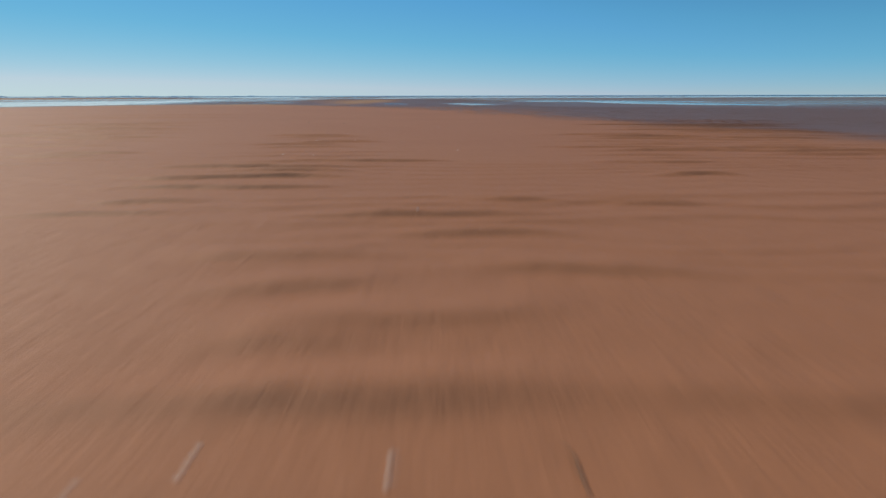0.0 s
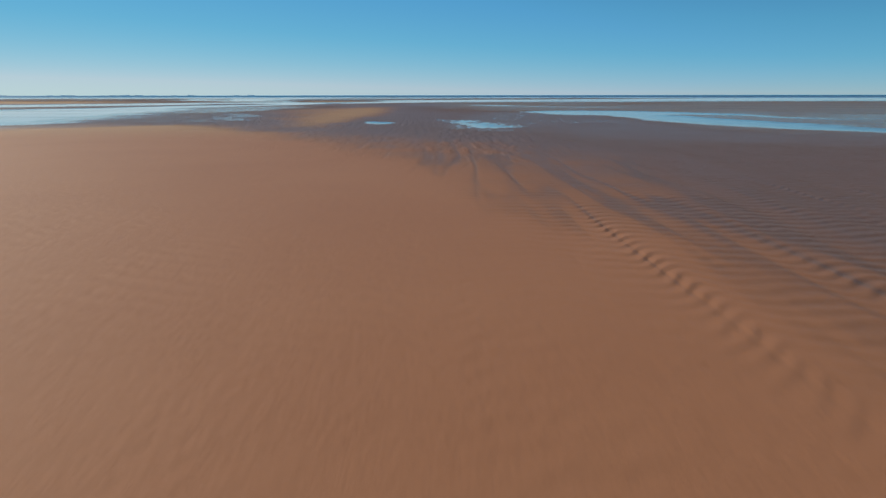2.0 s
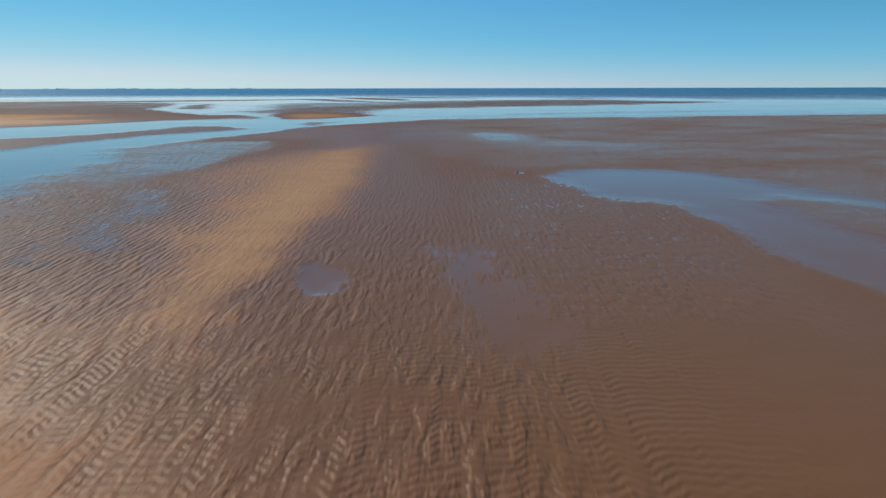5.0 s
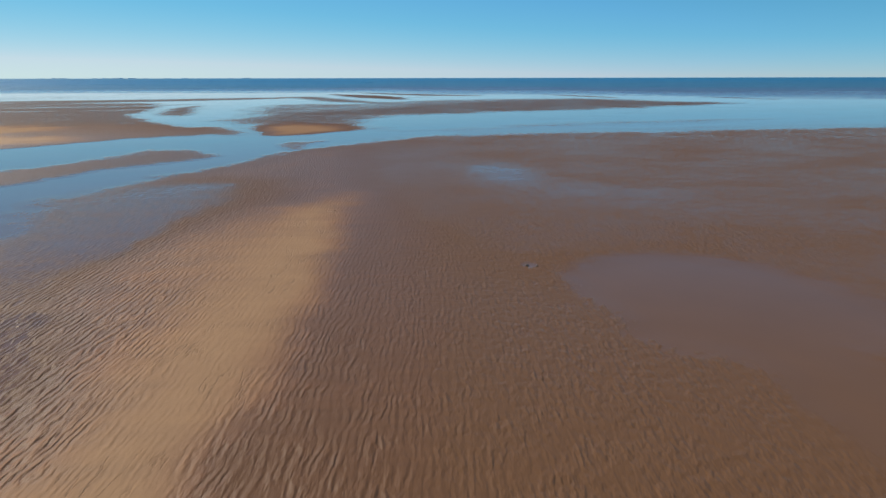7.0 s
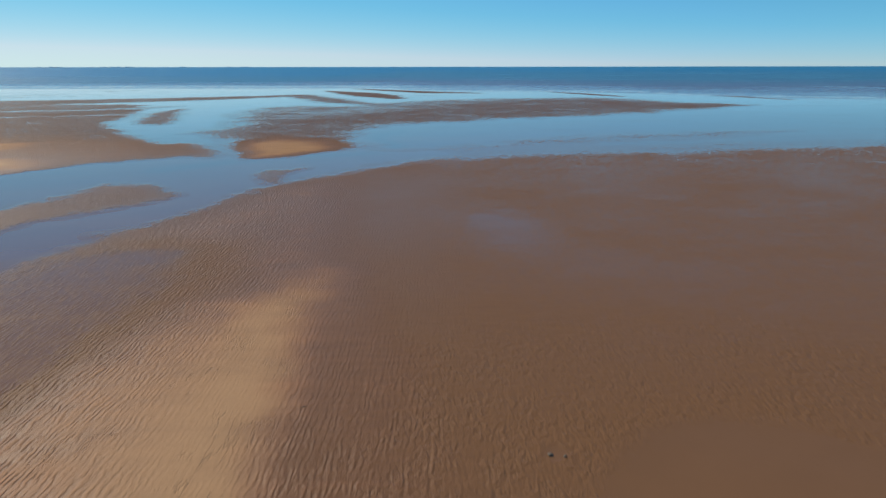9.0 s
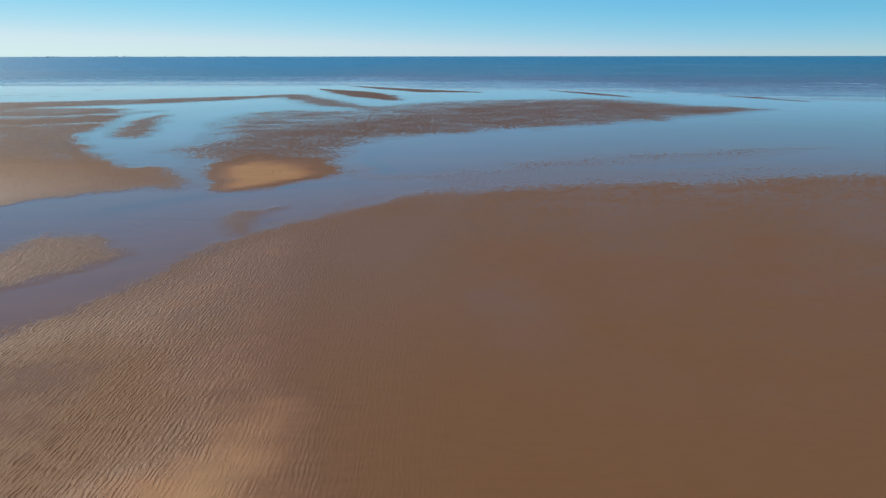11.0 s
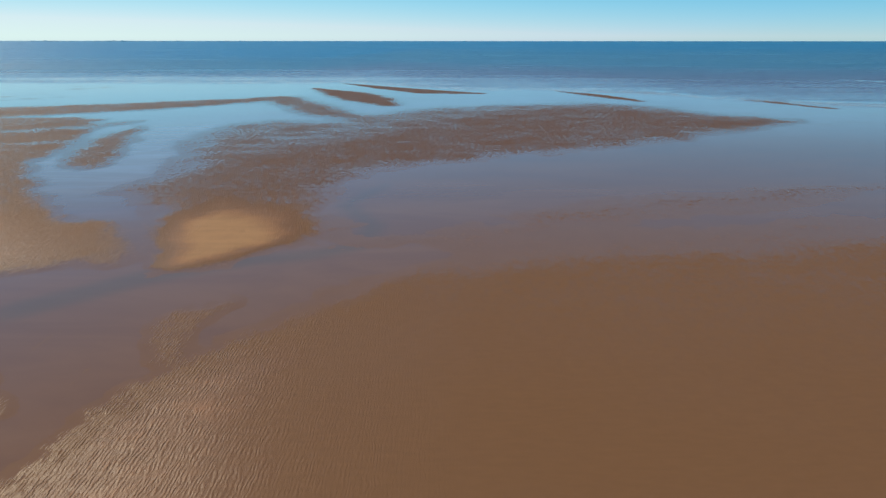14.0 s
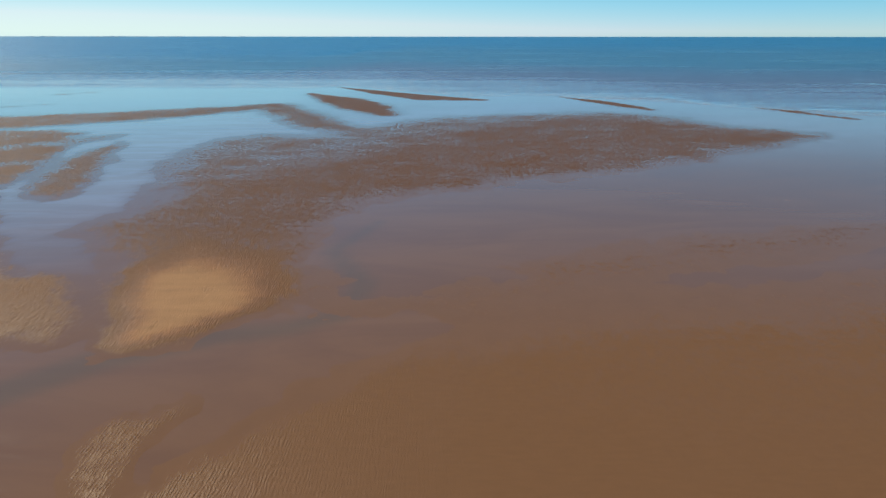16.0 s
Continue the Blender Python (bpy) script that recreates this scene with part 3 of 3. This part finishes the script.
def ground_height(x, y):
    level, pale, across, along, bumpy, pebbled, smear, chop, depth, thread, foam_sheen = lie(x, y)
    z = np.where(level > 0, 0.22 * level, level) + 0.015 * rough_field(x, y, 6.0, 71) * fade(level, 0.0, 0.15)
    # sand waves on the dry bar, crests across the way
    for length, high, seed in ((0.46, 0.016, 91), (0.31, 0.010, 191)):
        wob = 0.30 * rough_field(x * 0.8, y, 1.0, seed) + 0.8 * rough_field(x, y, 5.0, seed + 4)
        phase = (y + 0.04 * x + wob) / length
        saw = phase - np.floor(phase)
        crest = np.where(saw < 0.25, saw / 0.25, (1 - saw) / 0.75)
        patch = fade(rough_field(x * 0.4, y, 1.3, seed + 10, 2) - 0.12, 0.0, 0.45)
        z = z + high * crest * crest * patch * fade(y, 14, 9) * fade(np.abs(x), 34, 14)
    for k, (mid, half, first, gap, count, slant) in enumerate(RIDGES):
        near = (np.abs(x - mid) < half * 1.5) & (y > first - 1.0) & (y < first + gap * count + 1.0)
        if not near.any():
            continue
        u, v = x[near], y[near]
        rise = np.zeros(u.shape)
        for n in range(count):
            seed = 300 + 20 * k + n
            middle = mid + (half * 0.35 * math.sin(seed * 2.4) if count > 1 else 0.0)
            line = first + gap * n + slant * (u - mid) + 0.09 * rough_field(u, u * 0 + seed, 0.5, seed, 2)
            d = v - line
            shape = np.where(d < 0, fade(d, -0.11 if first < 3 else -0.06, 0.0), fade(d, 0.28, 0.0))
            rise = np.maximum(rise, shape * fade(np.abs(u - middle), half * 1.1, half * 0.3) * (0.75 + 0.35 * math.sin(seed * 5.1) if count > 1 else 1.05))
        z[near] += (0.024 + 0.009 * fade(v, 3.0, 6.0)) * rise
    return z, {"level": level, "pale": pale, "ripple_across": across, "ripple_along": along, "bumpy": bumpy, "pebbled": pebbled, "smear": smear}


def water_height(x, y):
    level, pale, across, along, bumpy, pebbled, smear, chop, depth, thread, foam_sheen = lie(x, y)
    # the painted sheen grows with distance over the open channels
    return np.full(x.shape, -0.04), {"chop": chop, "depth": depth, "thread": thread, "foam_sheen": foam_sheen, "sky_sheen": 0.62 * np.maximum(fade(y, 300, 400), fade(y, 215, 300) * fade(x, -30, -75)) * fade(level, -0.030, -0.058) * fade(depth, 0.6, 0.0)}


xs = spaced([(-5600, 500), (-1600, 120), (-400, 12), (-200, 1.8), (-60, 0.8), (-30, 0.35), (-11, 0.12), (11, 0.35), (30, 0.8),
             (60, 3.0), (200, 12), (400, 120), (1600, 500), (5600,)])
ys = spaced([(-400, 40), (-40, 4), (-2, 0.08), (0.6, 0.025), (7, 0.045), (17, 0.12), (36, 0.3), (90, 0.5), (190, 1.0), (330, 1.8), (640, 8), (900, 60),
             (1800, 400), (5050,)])
ground = sheet("ground", xs, ys, SAND, ground_height)
tagged(ground, "rippled red-brown tidal sand, dry on the bars and wet in between", "sand flat", kind="structure")


def water_sheet(name, x0, x1, y0, y1, step, label, category):
    w = sheet(name, spaced([(x0, step), (x1,)]), spaced([(y0, step), (y1,)]), WATER, water_height)
    return tagged(w, label, category, kind="structure")


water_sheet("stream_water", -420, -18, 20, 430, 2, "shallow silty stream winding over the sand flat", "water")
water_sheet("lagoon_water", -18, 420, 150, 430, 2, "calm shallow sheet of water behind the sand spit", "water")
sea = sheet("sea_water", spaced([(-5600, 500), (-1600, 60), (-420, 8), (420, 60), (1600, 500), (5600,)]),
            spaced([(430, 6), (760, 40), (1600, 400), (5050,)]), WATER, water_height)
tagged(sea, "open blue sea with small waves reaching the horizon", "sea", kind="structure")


# ---- things ----
def part(name, bm, material, parent=None, label=""):
    me = bpy.data.meshes.new(name)
    bm.normal_update()
    bm.to_mesh(me)
    bm.free()
    me.materials.append(material)
    ob = new(name, me)
    if parent:
        ob.parent = parent
    return tagged(ob, label)


def base_height(x, y):
    z, _ = ground_height(np.array([float(x)]), np.array([float(y)]))
    return float(z[0])


SHELL = plain_material("bleached_shell", (0.72, 0.66, 0.56), (0.80, 0.76, 0.68), 90, 0.45, 0.002)
STICK = plain_material("wet_driftwood", (0.06, 0.045, 0.03), (0.13, 0.095, 0.06), 25, 0.7, 0.01)
STONE = plain_material("wet_stone", (0.10, 0.075, 0.05), (0.19, 0.145, 0.10), 9, 0.5, 0.02)
# ship colours paled towards the sky: distance haze put into the paint
HULL = plain_material("hazed_hull_paint", (0.74, 0.86, 0.92), (0.78, 0.88, 0.93), 0.05, 0.6)
HOUSE = plain_material("hazed_house_paint", (0.85, 0.91, 0.94), (0.87, 0.92, 0.95), 0.05, 0.6)


def shell_mesh(size):
    """One valve of a cockle: a ribbed, domed fan."""
    bm = bmesh.new()
    rings, spokes = 7, 21
    grid = []
    for r in range(rings + 1):
        f = r / rings
        row = []
        for k in range(spokes):
            a = math.pi * (k / (spokes - 1)) * 1.16 - 0.25
            rib = 1 + 0.05 * (k % 2)
            rad = size * f * rib * (0.9 + 0.1 * math.sin(a))
            dome = size * 0.42 * (math.sin(math.pi * min(1, f * 0.92 + 0.05)) ** 0.8) * rib
            row.append(bm.verts.new((rad * math.cos(a), rad * math.sin(a) - size * 0.4, dome * (0.35 + 0.65 * math.sin(max(0.05, min(math.pi - 0.05, a)))))))
        grid.append(row)
    for r in range(rings):
        for k in range(spokes - 1):
            if r == 0:
                bm.faces.new((grid[0][k], grid[1][k], grid[1][k + 1]))
            else:
                bm.faces.new((grid[r][k], grid[r + 1][k], grid[r + 1][k + 1], grid[r][k + 1]))
    bmesh.ops.remove_doubles(bm, verts=bm.verts, dist=size * 0.004)
    bmesh.ops.solidify(bm, geom=bm.faces, thickness=size * 0.05)
    for f in bm.faces:
        f.smooth = True
    return bm


shell = part("seashell", shell_mesh(0.016), SHELL)
tagged(shell, "small white cockle shell lying on the damp sand", "shell", "shells on the sand")
shell.matrix_basis = pose(-0.16, 3.72, base_height(-0.16, 3.72), 4, 0, 40)
random.seed(5)
for sx, sy in [(-0.1, 14.6), (0.9, 11.6), (4.6, 29.4), (2.1, 41.5), (1.5, 39.3), (-0.105, 1.07), (-0.52, 1.10), (-0.70, 0.96), (-1.6, 7.6), (-2.0, 7.7), (-1.9, 12.3), (-1.4, 9.9), (0.2, 8.4), (-2.1, 10.3),
               (-1.8, 15.0)]:
    k = random.uniform(0.8, 1.3)
    one = copy_thing(shell, pose(sx, sy, base_height(sx, sy), random.uniform(-8, 8), random.uniform(-8, 8), random.uniform(0, 360)))
    one.scale = (k, k, k)


def stick_mesh(length, thick, seed):
    """A bent, tapering piece of driftwood with knots."""
    bm = bmesh.new()
    rings, sides = 14, 8
    rnd = random.Random(seed)
    bend, loops = rnd.uniform(-0.15, 0.15), []
    for i in range(rings):
        f = i / (rings - 1)
        r = thick * (1 - 0.6 * f) * (1 + 0.25 * rnd.uniform(-1, 1)) * (0.45 if i in (0, rings - 1) else 1)
        c = Vector((length * (f - 0.5), length * bend * math.sin(math.pi * f), thick * 0.7))
        loops.append([bm.verts.new(c + Vector((0, r * math.cos(a), r * math.sin(a) * 0.9)))
                      for a in (2 * math.pi * k / sides for k in range(sides))])
    for a, b in zip(loops, loops[1:]):
        for k in range(sides):
            bm.faces.new((a[k], a[(k + 1) % sides], b[(k + 1) % sides], b[k]))
    bm.faces.new(loops[0][::-1])
    bm.faces.new(loops[-1])
    for f in bm.faces:
        f.smooth = True
    return bm


def stone_mesh(size, seed):
    bm = bmesh.new()
    bmesh.ops.create_icosphere(bm, subdivisions=3, radius=size)
    off = Vector((seed * 3.1, seed * 1.7, 0))
    for v in bm.verts:
        n = noise.noise(v.co / size * 1.1 + off) * 0.35 + noise.noise(v.co / size * 3.0 + off) * 0.10
        v.co *= 1 + n
        v.co.z = v.co.z * 0.55 + size * 0.12
    for f in bm.faces:
        f.smooth = True
    return bm


for i, (sx, sy, length, turn) in enumerate([(1.6, 50.3, 0.22, 60), (0.26, 1.07, 0.09, 100), (-6.0, 101.0, 0.32, 40)]):
    st = part("driftwood_stick", stick_mesh(length, length * 0.07, i), STICK)
    tagged(st, "dark wet piece of driftwood lying on rippled sand", "driftwood", "driftwood pieces")
    st.matrix_basis = pose(sx, sy, base_height(sx, sy), 0, 0, turn)
for i, (sx, sy, size) in enumerate([(7.75, 96.4, 0.14), (8.5, 96.25, 0.10), (-2.6, 16.4, 0.02), (-0.05, 14.0, 0.011), (-3.7, 17.2, 0.014)]):
    so = part("stone", stone_mesh(size, i + 1), STONE)
    tagged(so, "dark rounded stone half sunk in wet sand", "stone", "stones on the flat")
    so.matrix_basis = pose(sx, sy, max(base_height(sx, sy), -0.04) + 0.01, 0, 0, 50 * i)


# ---- ships at anchor on the horizon ----
def box_into(bm, x0, x1, y0, y1, z0, z1, rake=0.0):
    """A box into bm; rake pulls its upper edge at x1 further out."""
    c = [bm.verts.new(p) for p in ((x0, y0, z0), (x1, y0, z0), (x1, y1, z0), (x0, y1, z0),
                                   (x0, y0, z1), (x1 + rake, y0, z1), (x1 + rake, y1, z1), (x0, y1, z1))]
    for f in ((3, 2, 1, 0), (4, 5, 6, 7), (0, 1, 5, 4), (1, 2, 6, 5), (2, 3, 7, 6), (3, 0, 4, 7)):
        bm.faces.new([c[k] for k in f])


def ship(length, height, x, y, turn):
    whole = tagged(new("cargo_ship"), "cargo ship at anchor far out on the sea, coloured for haze", "ship", "ships on the horizon")
    wide, deck = length * 0.16, height * 0.45
    bm = bmesh.new()
    stations = 9
    rows = []
    for i in range(stations):
        f = i / (stations - 1)
        w = wide * 0.5 * min(1.0, 0.75 + f * 2, (1 - f) * 3.2 + 0.04)
        sheer = deck * (1 + 0.35 * max(0, f - 0.75) * 4)
        px = length * (f - 0.5)
        rows.append([bm.verts.new(p) for p in ((px, -w, sheer), (px - length * 0.01 * f, -w * 0.8, -1.0), (px - length * 0.01 * f, w * 0.8, -1.0), (px, w, sheer))])
    for a, b in zip(rows, rows[1:]):
        for k in range(4):
            bm.faces.new((a[k], a[(k + 1) % 4], b[(k + 1) % 4], b[k]))
    bm.faces.new(rows[0])
    bm.faces.new(rows[-1][::-1])
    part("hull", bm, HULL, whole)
    bm = bmesh.new()
    box_into(bm, -length * 0.44, -length * 0.30, -wide * 0.42, wide * 0.42, deck, height * 0.9)
    box_into(bm, -length * 0.42, -length * 0.32, -wide * 0.5, wide * 0.5, height * 0.9, height * 1.05)
    part("deckhouse", bm, HOUSE, whole, "deckhouse with a bridge, paled for haze")
    bm = bmesh.new()
    box_into(bm, -length * 0.46, -length * 0.42, -wide * 0.12, wide * 0.12, deck, height * 1.15)
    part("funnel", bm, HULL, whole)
    for k in range(2):
        bm = bmesh.new()
        cx = length * (-0.08 + 0.22 * k)
        box_into(bm, cx - 0.9, cx + 0.9, -0.9, 0.9, deck, height * 0.95)
        box_into(bm, cx, cx + length * 0.12, -0.5, 0.5, height * 0.82, height * 0.88)
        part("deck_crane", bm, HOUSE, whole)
    bm = bmesh.new()
    box_into(bm, -length * 0.22, length * 0.34, -wide * 0.36, wide * 0.36, deck, deck + height * 0.14)
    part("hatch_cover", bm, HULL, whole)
    whole.matrix_basis = pose(x, y, -0.04, 0, 0, turn)
    return whole


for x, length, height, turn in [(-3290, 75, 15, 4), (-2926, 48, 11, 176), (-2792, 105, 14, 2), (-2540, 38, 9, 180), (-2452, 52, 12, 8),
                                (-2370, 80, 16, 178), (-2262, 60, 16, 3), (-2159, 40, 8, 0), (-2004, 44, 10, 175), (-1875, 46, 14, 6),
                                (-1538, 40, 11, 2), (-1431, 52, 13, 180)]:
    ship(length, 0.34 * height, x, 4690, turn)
